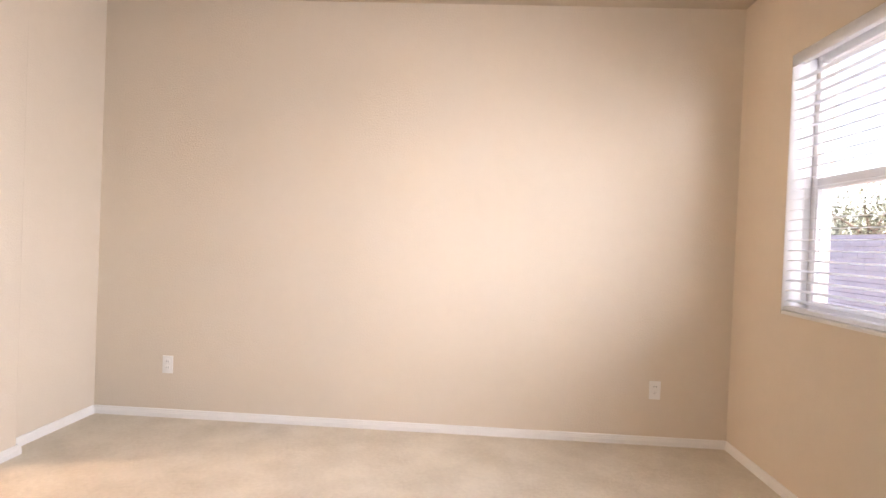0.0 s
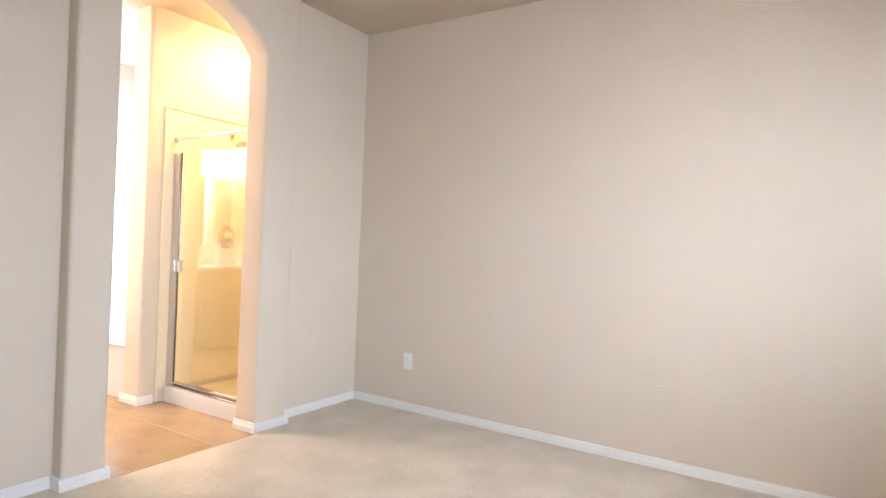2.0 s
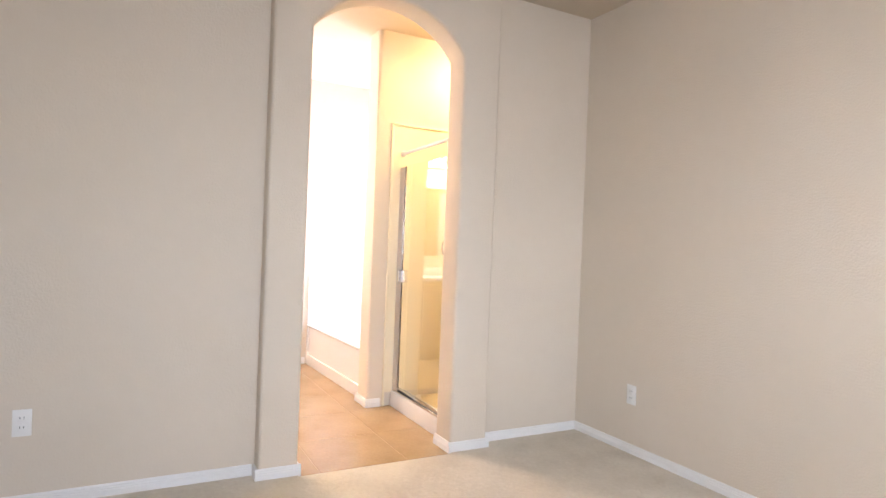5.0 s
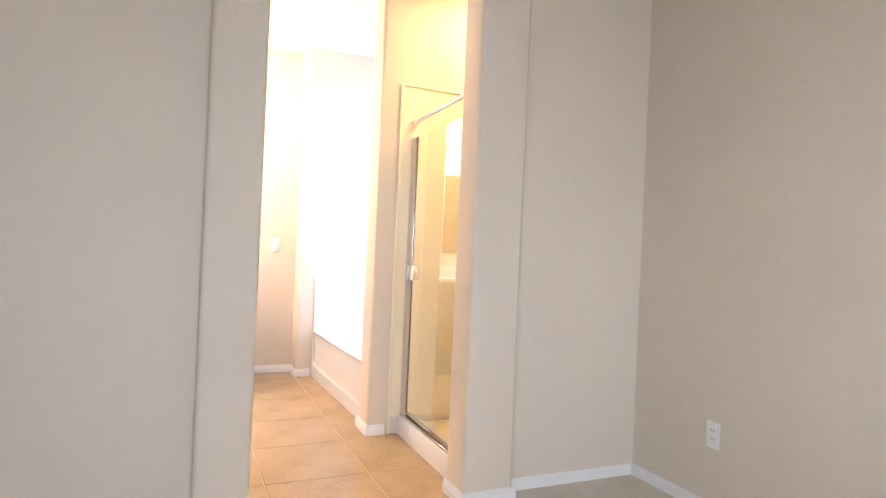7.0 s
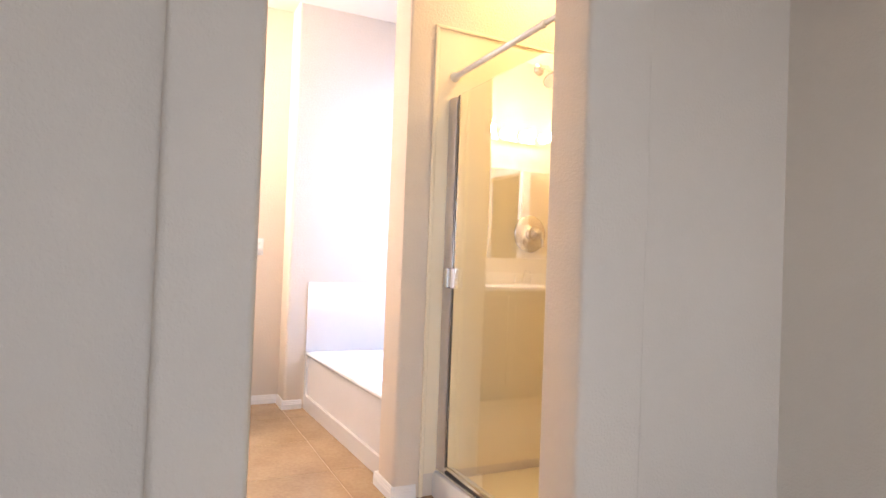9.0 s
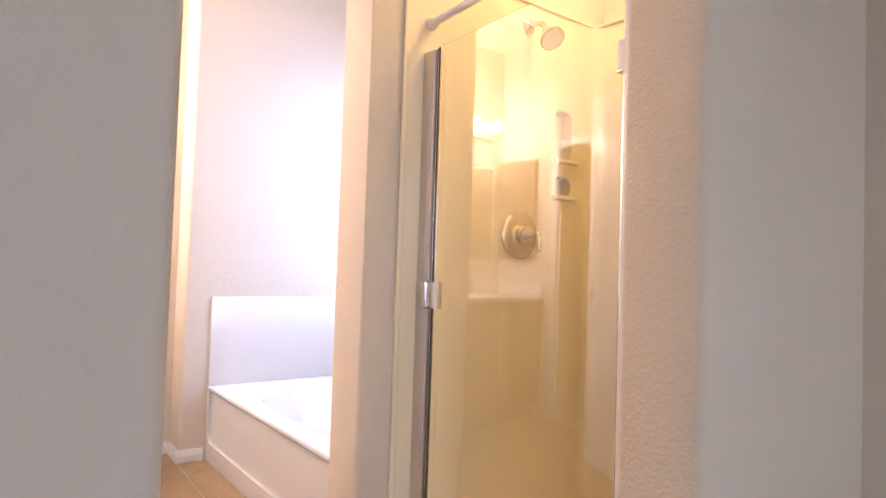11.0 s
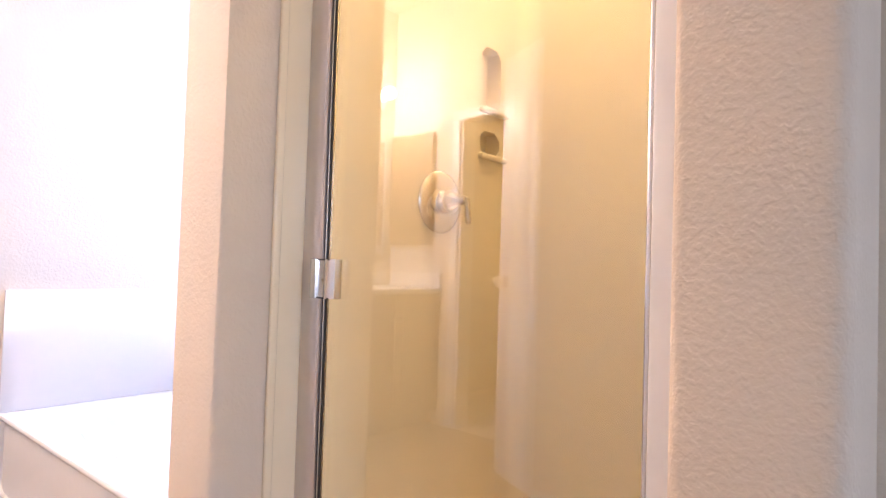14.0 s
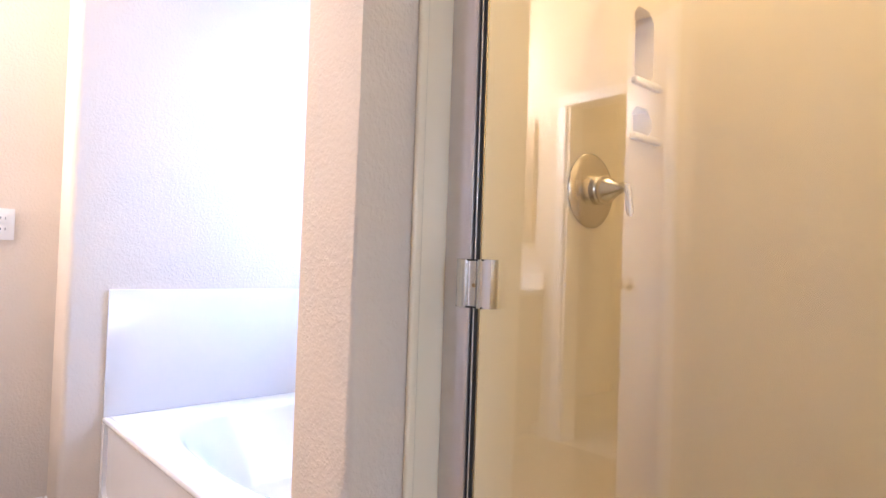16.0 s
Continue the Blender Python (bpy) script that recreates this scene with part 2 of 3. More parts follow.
def arch_slab(y0, y1, x0, x1, round_x, ends):
    bm = prism(arch_outline(y0, y1), "x", x0, x1)
    es = []
    for e in bm.edges:
        p, q = e.verts
        on_face = abs(p.co.x - round_x) < 1e-5 and abs(q.co.x - round_x) < 1e-5
        inside = all(A0 - 1e-4 <= v.co.y <= A1 + 1e-4 and v.co.z < H - 0.1 for v in (p, q)) and not (p.co.z < 1e-4 and q.co.z < 1e-4)
        side = ends and all(abs(v.co.y - y0) < 1e-4 for v in (p, q)) or ends and all(abs(v.co.y - y1) < 1e-4 for v in (p, q))
        upright = abs(p.co.z - q.co.z) > 0.5
        if on_face and (inside or (side and upright)):
            es.append(e)
    bmesh.ops.bevel(bm, geom=es, offset=0.02, segments=4, affect="EDGES", profile=0.5, clamp_overlap=True)
    return bm


bm = arch_slab(SOUTH, 0.0, BACK, REC, BACK, False)
bm = join(bm, arch_slab(P0, P1, REC, 0.0, 0.0, True))
thing("wall_west", bm, PAINT, "beige painted wall with an arched doorway in a raised panel", "wall", "structure", smooth=True)

bm = slab("y", 0.0, 0.16, (BW - 0.2, EAST + 0.24), (0, H), [(-2.58, -1.62, 1.03, 2.07)])
thing("wall_north", bm, PAINT, "long plain beige painted bedroom wall", "wall", "structure")
WIN_A = (-2.4, -0.57, 0.925, 2.275)
# unseen opening added to hold the south fill lamp
WIN_ADDED = (-4.85, -3.05, 0.925, 2.275)
bm = slab("x", EAST, EAST + 0.24, (SOUTH, 0.0), (0, H), [WIN_A, WIN_ADDED])
thing("wall_east", bm, PAINT, "beige painted wall with a window with blinds", "wall", "structure")
bm = slab("y", SOUTH - 0.15, SOUTH, (BACK, EAST + 0.24), (0, H), [])
thing("wall_south", bm, PAINT, "plain beige wall behind the entry", "wall", "structure")
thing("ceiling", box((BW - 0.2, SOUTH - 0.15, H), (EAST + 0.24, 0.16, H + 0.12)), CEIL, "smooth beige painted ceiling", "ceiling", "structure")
thing("floor_1", box((0.03, SOUTH, -0.15), (EAST, 0.0, 0.006)), CARPET, "light beige cut-pile carpet with worn spots", "carpet", "structure")
bm = box((REC, A1, -0.15), (0.03, 0.0, 0.006))
box((REC, SOUTH, -0.15), (0.03, A0, 0.006), bm=bm)
thing("floor_3", bm, CARPET, "light beige carpet edge along the arch wall", "carpet", "structure")
thing("floor_2", box((BW, BS, -0.15), (0.03, 0.0, -0.002)), GROUT, "light grout bed under the bathroom tiles", "floor", "structure")

# bathroom shell
FAR = -2.88
bm = box((BW - 0.15, BS, 0), (FAR, 0.0, H))
thing("wall_bath_far", bm, PAINT, "beige painted bathroom wall behind the vanity", "wall", "structure")
JUT = -2.68
bm = round_vertical(box((FAR + 0.001, -1.265, 0), (JUT, 0.0, H)), [(JUT, -1.265)], 0.022)
thing("wall_tub_end", bm, PAINT, "beige painted wall end beside the bathtub", "wall", "structure", smooth=True)
DO0, DO1, DOH = -2.27, -1.55, 1.91
bm = slab("y", BS - 0.12, BS, (BW - 0.15, BACK), (0, H), [(DO0, DO1, -0.01, DOH)])
thing("wall_bath_side", bm, PAINT, "beige painted wall with a closet doorway", "wall", "structure")
bm = box((BW - 0.15, BS - 1.6, 0), (BW, BS - 0.12, H))
box((BW, BS - 1.6, 0), (BACK, BS - 1.48, H), bm=bm)
thing("wall_closet", bm, PAINT, "plain beige closet walls", "wall", "structure")
thing("floor_4", box((BW, BS - 1.5, -0.15), (BACK, BS, -0.004)), CARPET, "beige closet carpet", "carpet", "structure")
WX0, WX1, WY = -1.245, -1.042, -1.122
bm = round_vertical(box((WX0, WY, 0), (-1.125, 0.0, H)), [(WX0, WY)], 0.026, 6)
more = slab("x", -1.125, WX1, (WY, 0.0), (0, H), [(-0.31, -0.175, 1.33, 1.70)])
bm = join(bm, round_vertical(more, [(WX1, WY)], 0.03, 6))
thing("wall_wing", bm, PAINT, "beige painted wing wall between shower and bathtub", "wall", "structure", smooth=True)


# ---- baseboards ----
def baseboard(p, q, inward, name="baseboard", h=0.06):
    """A moulded board from p to q on the floor; inward points from the wall into the room."""
    p, q, n = Vector((*p, 0)), Vector((*q, 0)), Vector((*inward, 0)).normalized()
    prof = [(0.0, 0.0), (0.013, 0.0), (0.013, h * 0.55), (0.0105, h * 0.60), (0.0105, h * 0.72), (0.008, h * 0.77), (0.008, h * 0.88), (0.005, h), (0.0, h)]
    bm = bmesh.new()
    a = [bm.verts.new(p + n * u + Vector((0, 0, z))) for u, z in prof]
    b = [bm.verts.new(q + n * u + Vector((0, 0, z))) for u, z in prof]
    bm.faces.new(a)
    bm.faces.new(b)
    for i in range(len(prof)):
        j = (i + 1) % len(prof)
        bm.faces.new((a[i], a[j], b[j], b[i]))
    return thing(name, bm, TRIM, "white moulded wooden baseboard along the wall", "baseboard", "structure")


baseboard((REC, 0.0), (EAST, 0.0), (0, -1))
baseboard((REC, P1 + 0.013), (REC, -0.013), (1, 0))
baseboard((0.0, A1 - 0.013), (0.0, P1 + 0.013), (1, 0))
baseboard((REC, P1), (0.0, P1), (0, 1))
baseboard((BACK + 0.0, A1), (0.0, A1), (0, -1))
baseboard((0.0, P0 - 0.013), (0.0, A0 + 0.013), (1, 0))
baseboard((REC, P0), (0.0, P0), (0, -1))
baseboard((BACK, A0), (0.0, A0), (0, 1))
baseboard((REC, SOUTH), (REC, P0 - 0.013), (1, 0))
baseboard((EAST, SOUTH), (EAST, -0.013), (-1, 0))
baseboard((REC, SOUTH), (EAST, SOUTH), (0, 1))
baseboard((FAR, -1.75), (FAR, -1.278), (1, 0))
baseboard((FAR, -1.265), (JUT, -1.265), (0, -1))
baseboard((JUT, -1.278), (JUT, -1.145), (1, 0))
baseboard((WX0, WY), (WX1, WY), (0, -1))
baseboard((WX1, WY - 0.013), (WX1, -1.02), (1, 0))
baseboard((WX0, WY - 0.013), (WX0, -1.085), (-1, 0))
baseboard((BACK, -2.28), (BACK, A0), (-1, 0))
baseboard((-1.29, -2.28), (BACK, -2.28), (0, 1))
baseboard((DO1 + 0.07, BS), (BACK, BS), (0, 1))


# ---- bedroom window with blinds ----
def window(name, y0, y1, z0, z1, label):
    w = empty(name, (EAST + 0.08, (y0 + y1) / 2, z0), label, "window", kind="structure")
    x0, x1 = EAST + 0.125, EAST + 0.19
    fr = 0.05
    for lo, hi in (((x0, y0, z0), (x1, y0 + fr, z1)), ((x0, y1 - fr, z0), (x1, y1, z1)), ((x0, y0 + fr, z0), (x1, y1 - fr, z0 + fr)), ((x0, y0 + fr, z1 - fr), (x1, y1 - fr, z1))):
        part("window_frame", box(lo, hi, 0.004), VINYL, w)
    mid = (y0 + y1) / 2
    zr = z0 + 0.505 * (z1 - z0)
    part("window_mullion", box((x0 + 0.002, mid - 0.03, z0 + fr), (x1 - 0.002, mid + 0.03, z1 - fr), 0.004), VINYL, w)
    for a, b in ((y0 + fr, mid - 0.03), (mid + 0.03, y1 - fr)):
        part("meeting_rail", box((x0 + 0.004, a, zr - 0.028), (x1 - 0.004, b, zr + 0.028), 0.004), VINYL, w)
        for za, zb in ((z0 + fr, zr - 0.028), (zr + 0.028, z1 - fr)):
            g = part("pane", box((x0 + 0.025, a, za), (x0 + 0.031, b, zb)), WINGLASS, w, smooth=False)
            g.visible_shadow = False
    part("window_sill", box((EAST + 0.002, y0, z0 - 0.001), (EAST + 0.124, y1, z0 + 0.018), 0.004), TRIM, w)
    for a, b in ((y0 + 0.0005, y0 + 0.01), (y1 - 0.01, y1 - 0.0005)):
        part("reveal_lining", box((EAST + 0.001, a, z0 + 0.0185), (EAST + 0.124, b, z1 - 0.0105), 0.002), VINYL, w)
    part("reveal_lining", box((EAST + 0.001, y0 + 0.0005, z1 - 0.01), (EAST + 0.124, y1 - 0.0005, z1 - 0.0005), 0.002), VINYL, w)
    for y in (y0 + fr, mid - 0.03 - 0.035, mid + 0.03, y1 - fr - 0.035):
        part("sash_stile", box((x0 - 0.012, y, z0 + fr), (x0 - 0.0005, y + 0.035, zr - 0.03), 0.003), VINYL, w)
    for a, b in ((y0 + fr + 0.036, mid - 0.066), (mid + 0.066, y1 - fr - 0.036)):
        part("sash_rail", box((x0 - 0.012, a, z0 + fr), (x0 - 0.0005, b, z0 + fr + 0.03), 0.003), VINYL, w)
    return w


def blind(y0, y1, z0, z1):
    b = empty("window_blind", (EAST + 0.03, (y0 + y1) / 2, z0), "white horizontal slat blind lowered with open slats", "blind")
    xc = EAST + 0.034
    part("headrail", box((xc - 0.028, y0 + 0.008, z1 - 0.045), (xc + 0.028, y1 - 0.008, z1 - 0.002), 0.003), SLAT, b)
    part("valance", box((xc - 0.034, y0 + 0.004, z1 - 0.062), (xc - 0.029, y1 - 0.004, z1 - 0.001), 0.001), SLAT, b)
    n = int((z1 - z0 - 0.12) / 0.052)
    bm = bmesh.new()
    a = radians(9)
    for k in range(5):
        u = -0.025 + 0.05 * k / 4
        z = 0.0022 * (1 - (2 * k / 4 - 1) ** 2)
        for y in (y0 + 0.012, y1 - 0.012):
            bm.verts.new((u, y, z + u * math.tan(a)))
    bm.verts.ensure_lookup_table()
    for k in range(4):
        bm.faces.new([bm.verts[i] for i in (2 * k, 2 * k + 1, 2 * k + 3, 2 * k + 2)])
    bmesh.ops.solidify(bm, geom=list(bm.faces), thickness=0.0028)
    me = mesh_of("slat", bm, SLAT)
    for i in range(n):
        ob = new("slat", me)
        ob.parent = b
        ob.matrix_parent_inverse = Matrix.Translation(-Vector(b.location))
        ob.location = (xc, 0, z0 + 0.075 + 0.052 * i)
    part("bottom_rail", box((xc - 0.026, y0 + 0.01, z0 + 0.024), (xc + 0.026, y1 - 0.01, z0 + 0.044), 0.004), SLAT, b)
    for y in (y0 + 0.16, (y0 + y1) / 2, y1 - 0.16):
        for x in (xc - 0.0265, xc + 0.0265):
            part("ladder_cord", tube([(x, y, z0 + 0.04), (x, y, z1 - 0.04)], 0.0012, 6), SLAT, b)


window("window_1", *WIN_A, "white vinyl double-hung window with a meeting rail")
blind(*WIN_A)
# frame of the added opening, never in view
sw = empty("unseen_window", (EAST + 0.08, -3.95, 0.925), "unseen window frame added around the bedroom fill lamp", "window", kind="structure")
Y0, Y1, Z0, Z1 = WIN_ADDED
X0, X1 = EAST + 0.16, EAST + 0.21
for lo, hi in (((X0, Y0, Z0), (X1, Y0 + 0.05, Z1)), ((X0, Y1 - 0.05, Z0), (X1, Y1, Z1)), ((X0, Y0 + 0.05, Z0), (X1, Y1 - 0.05, Z0 + 0.05)), ((X0, Y0 + 0.05, Z1 - 0.05), (X1, Y1 - 0.05, Z1))):
    part("window_frame", box(lo, hi, 0.004), VINYL, sw)

# tub window
tw = empty("window_3", (-2.1, 0.1, 1.03), "white vinyl window above the bathtub", "window", kind="structure")
for lo, hi in (((-2.58, 0.06, 1.03), (-2.54, 0.12, 2.07)), ((-1.66, 0.06, 1.03), (-1.62, 0.12, 2.07)), ((-2.54, 0.06, 1.03), (-1.66, 0.12, 1.07)), ((-2.54, 0.06, 2.03), (-1.66, 0.12, 2.07))):
    part("window_frame", box(lo, hi, 0.004), VINYL, tw)
g = part("pane", box((-2.54, 0.085, 1.07), (-1.66, 0.091, 2.03)), WINGLASS, tw, smooth=False)
g.visible_shadow = False


# ---- outlets ----
def outlet(at, facing, label):
    """A duplex outlet whose plate faces the given way."""
    n = Vector((*facing, 0))
    s = Vector((-n.y, n.x, 0))
    o = Vector(at)
    e = empty("wall_outlet", at, label, "outlet", group="wall outlets")
    def slabbox(su, sz, c, d0, d1, bev):
        bm = box((-su / 2, d0, -sz / 2), (su / 2, d1, sz / 2), bev)
        m = Matrix(((s.x, n.x, 0, o.x), (s.y, n.y, 0, o.y), (0, 0, 1, o.z + c), (0, 0, 0, 1)))
        bmesh.ops.transform(bm, matrix=m, verts=bm.verts)
        return bm
    part("cover_plate", slabbox(0.07, 0.115, 0, 0.0, 0.006, 0.002), PLASTIC, e)
    for c in (0.02, -0.02):
        part("receptacle", slabbox(0.033, 0.028, c, 0.006, 0.0085, 0.001), PLASTIC, e)
        for dx in (-0.007, 0.007):
            bm = slabbox(0.0025, 0.009, c + 0.002, 0.0086, 0.0092, 0)
            bmesh.ops.translate(bm, verts=bm.verts, vec=s * dx)
            part("slot", bm, DARK, e, smooth=False)
    part("screw", slabbox(0.005, 0.005, 0, 0.006, 0.0075, 0.001), PLASTIC, e)
    return e


outlet((0.408, 0.0, 0.352), (0, -1), "white duplex outlet low on the long wall")
outlet((3.548, 0.0, 0.352), (0, -1), "white duplex outlet near the window corner")
outlet((REC, -3.05, 0.37), (1, 0), "white duplex outlet beside the arch")
outlet((FAR, -1.44, 1.08), (1, 0), "white duplex outlet at counter height")

# ---- shower ----
SX0, SX1 = -1.036, -0.192     # inner faces of the stall
SB = -0.055                   # back face
SF = -1.0                     # front edge of the flanges
ST = 2.075                    # top of the surround
DY = -0.909                   # door plane
stall = empty("shower_stall", (-0.62, -0.5, 0), "fibreglass shower stall with moulded shelves, yellow lamp light in its colour", "shower")
# left wall with the moulded recesses cut through its inner skin
NICHES = [(-0.292, -0.192, 1.49, 1.685), (-0.292, -0.192, 1.345, 1.422)]


def recess_wall():
    bm = slab("x", SX0 - 0.004, SX0, (SF, SB - 0.004), (0.10, ST), NICHES)
    es = []
    for e in bm.edges:
        p, q = e.verts
        if abs(p.co.y - q.co.y) < 1e-5 and abs(p.co.z - q.co.z) < 1e-5:
            if any(abs(p.co.y - y) < 1e-4 and abs(p.co.z - z) < 1e-4 for h in NICHES for y in h[:2] for z in h[2:]):
                es.append(e)
    bmesh.ops.bevel(bm, geom=es, offset=0.022, segments=5, affect="EDGES", profile=0.5)
    return bm


part("side_panel", recess_wall(), FIBRE, stall)
for y0, y1, z0, z1 in NICHES:
    cup = slab("x", SX0 - 0.06, SX0 - 0.056, (y0 - 0.001, y1 + 0.001), (z0 - 0.001, z1 + 0.001), [])
    for lo, hi in (((SX0 - 0.056, y0 - 0.004, z0 - 0.004), (SX0 - 0.004, y0, z1 + 0.004)), ((SX0 - 0.056, y1, z0 - 0.004), (SX0 - 0.004, y1 + 0.004, z1 + 0.004)), ((SX0 - 0.056, y0, z0 - 0.004), (SX0 - 0.004, y1, z0)), ((SX0 - 0.056, y0, z1), (SX0 - 0.004, y1, z1 + 0.004))):
        box(lo, hi, bm=cup)
    part("shelf_recess", cup, FIBRE, stall, smooth=False)
    lip = box((SX0 - 0.03, y0 - 0.008, z0 - 0.014), (SX0 + 0.016, y1 + 0.03, z0 + 0.004), 0.006, 3)
    part("shelf_lip", lip, FIBRE, stall)
part("back_panel", box((SX0, SB - 0.004, 0.10), (SX1, SB, ST), 0.0), FIBRE, stall, smooth=False)
part("side_panel", box((SX1, DY - 0.02, 0.10), (BACK - 0.0005, SB - 0.004, ST), 0.003), FIBRE, stall)
# rounded rims of the surround
part("rim", box((SX0 - 0.006, SF - 0.006, 0.0), (SX0 + 0.006, SF + 0.014, ST + 0.004), 0.005, 3), FIBRE, stall)
part("rim", box((SX0 - 0.006, SF, ST - 0.012), (SX0 + 0.008, SB, ST + 0.004), 0.004, 3), FIBRE, stall)
part("rim", box((SX0, SB - 0.014, ST - 0.012), (SX1, SB, ST + 0.004), 0.004, 3), FIBRE, stall)
# cove in the back corners
for x, sx in ((SX0, 1), (SX1, -1)):
    arc = [(x, SB)] + [(x + sx * 0.06 * (1 - math.sin(t)), SB - 0.0045 - 0.06 * (1 - math.cos(t))) for t in [i * math.pi / 16 for i in range(9)]]
    part("corner_cove", prism(arc, "z", 0.10, ST - 0.012), FIBRE, stall)
# pan and curb
pan = box((SX0, -0.875, 0.0), (SX1, SB - 0.004, 0.06), 0.004)
part("shower_pan", pan, FIBRE, stall)
curb = prism([(-0.985, 0.0), (-0.987, 0.085), (-0.978, 0.105), (-0.96, 0.112), (-0.88, 0.112), (-0.862, 0.10), (-0.855, 0.055), (-0.855, 0.0)], "x", SX0, SX1)
bmesh.ops.translate(curb, verts=curb.verts, vec=(0, 0.045, 0))
part("curb", curb, TUBM, stall, "white moulded front curb")
part("drain", lathe([(0, 0.045), (0.003, 0.045), (0.004, 0.036), (0.002, 0.012)], (-0.62, -0.45, 0.0605), (0, 0, 1), 24), CHROME, stall, "chrome floor drain")

door = empty("shower_door", (-0.61, DY, 0.113), "clear glass hinged shower door in a polished frame", "shower door")
GZ0, GZ1 = 0.135, 1.762
GX0, GX1 = -0.958, -0.246
g = part("glass_pane", box((GX0, DY - 0.003, GZ0), (GX1, DY + 0.003, GZ1)), GLASS, door, "clear reflective glass pane", smooth=False)
g.visible_shadow = False
post = [(SX0 + 0.001, -0.017), (-1.002, -0.019), (-0.992, -0.015), (-0.985, -0.013), (-0.979, -0.012), (-0.9755, -0.008), (-0.9755, 0.012), (SX0 + 0.001, 0.016)]
post = prism(post, "z", 0.115, GZ1 - 0.008)
bmesh.ops.translate(post, verts=post.verts, vec=(0, DY, 0))
part("wall_channel", post, ALU, door, "satin aluminium wall channel")
part("seal", box((-0.975, DY - 0.005, 0.14), (-0.970, DY + 0.004, GZ1 - 0.004)), SEAL_SHADOW, door, "black rubber seal", smooth=False)
part("glass_edge_bead", box((-0.9695, DY - 0.0065, 0.14), (-0.9655, DY + 0.005, GZ1 - 0.002), 0.001), CHROME, door)
part("seal", box((-0.965, DY - 0.005, 0.14), (-0.9585, DY + 0.0045, GZ1 - 0.002)), SEAL_SHADOW, door, "black rubber seal", smooth=False)
part("threshold", box((SX0 + 0.001, DY - 0.02, 0.112), (SX1 - 0.001, DY + 0.02, 0.124), 0.003), CHROME, door, "polished aluminium threshold")
part("bottom_rail", box((-0.958, DY - 0.009, 0.127), (GX1, DY + 0.009, 0.15), 0.003), CHROME, door)
part("drip_sweep", box((-0.958, DY - 0.0115, 0.1245), (GX1, DY - 0.0095, 0.131)), SEAL_SHADOW, door, smooth=False)
part("wall_channel", box((-0.234, DY - 0.024, 0.115), (SX1 - 0.001, DY + 0.012, 1.80), 0.003, 3), VINYL, door, "glossy white wall channel")
part("hinge_post", box((-0.2455, DY - 0.014, 0.125), (-0.235, DY + 0.012, 1.78), 0.003, 3), CHROME, door)
# door pull at mid height
pull = prism([(-0.991, -0.0155), (-0.991, -0.027), (-0.987, -0.031), (-0.972, -0.034), (-0.965, -0.033), (-0.962, -0.026), (-0.951, -0.0235), (-0.943, -0.025), (-0.937, -0.031), (-0.930, -0.032), (-0.925, -0.027), (-0.921, -0.026), (-0.913, -0.022), (-0.911, -0.012), (-0.912, -0.004), (-0.957, -0.004), (-0.957, -0.0075), (-0.9745, -0.0085), (-0.9745, -0.0155)], "z", 0.919, 1.003)
bmesh.ops.translate(pull, verts=pull.verts, vec=(0, DY, 0))
h = part("door_pull", pull, CHROME, door, "polished aluminium pull", smooth=True)
part("screw", lathe([(0, 0.004), (0.002, 0.0035), (0.0025, 0.001)], (-0.9505, DY - 0.0232, 0.958), (0, -1, 0), 12), BRONZE, h)
# shadow lines above and below the pull, made as thin black strips
for z in (0.9185, 1.0005):
    part("shadow_strip", box((-0.989, DY - 0.030, z), (-0.925, DY - 0.016, z + 0.003)), SEAL_SHADOW, h, "black strip drawn for the shadow line at the pull's end", smooth=False)
for zc in (1.537, 0.36):
    hb = part("hinge", box((-0.260, DY - 0.016, zc - 0.035), (-0.236, DY + 0.014, zc + 0.035), 0.004, 3), VINYL, door, "white hinge block")
    part("hinge_cap", box((-0.261, DY - 0.0165, zc - 0.039), (-0.235, DY + 0.0145, zc - 0.0345), 0.001), CHROME, hb)

rod = empty("shower_rod", (-0.62, -0.9, 1.86), "white tension curtain rod across the shower", "curtain rod")
part("tube", tube([(-1.02, -0.905, 1.858), (-0.62, -0.905, 1.864), (-0.36, -0.905, 1.868)], 0.0125, 16), VINYL, rod)
part("inner_tube", tube([(-0.36, -0.905, 1.868), (-0.21, -0.905, 1.870)], 0.0105, 16), VINYL, rod)
part("collar", tube([(-0.372, -0.905, 1.868), (-0.352, -0.905, 1.868)], 0.0145, 16), PLASTIC, rod)
part("end_cap", lathe([(0, 0.022), (0.012, 0.022), (0.03, 0.015), (0.034, 0.013)], (SX0 + 0.001, -0.905, 1.858), (1, 0, 0), 20), PLASTIC, rod)
part("end_cap", lathe([(0, 0.022), (0.012, 0.022), (0.03, 0.014)], (SX1 - 0.001, -0.905, 1.870), (-1, 0, 0), 20), PLASTIC, rod)

VX, VY, VZ = SX0 + 0.001, -0.470, 1.177
valve = empty("shower_valve", (VX, VY, VZ), "round brushed nickel shower valve with a lever", "shower valve")
part("escutcheon", lathe([(0, 0.088), (0.004, 0.0885), (0.009, 0.083), (0.012, 0.072), (0.013, 0.05), (0.016, 0.036), (0.018, 0.034)], (VX, VY, VZ), (1, 0, 0), 48), NICKEL, valve)
part("collar", lathe([(0.0, 0.034), (0.014, 0.034), (0.018, 0.030)], (VX + 0.017, VY, VZ), (1, 0, 0), 32), NICKEL, valve)
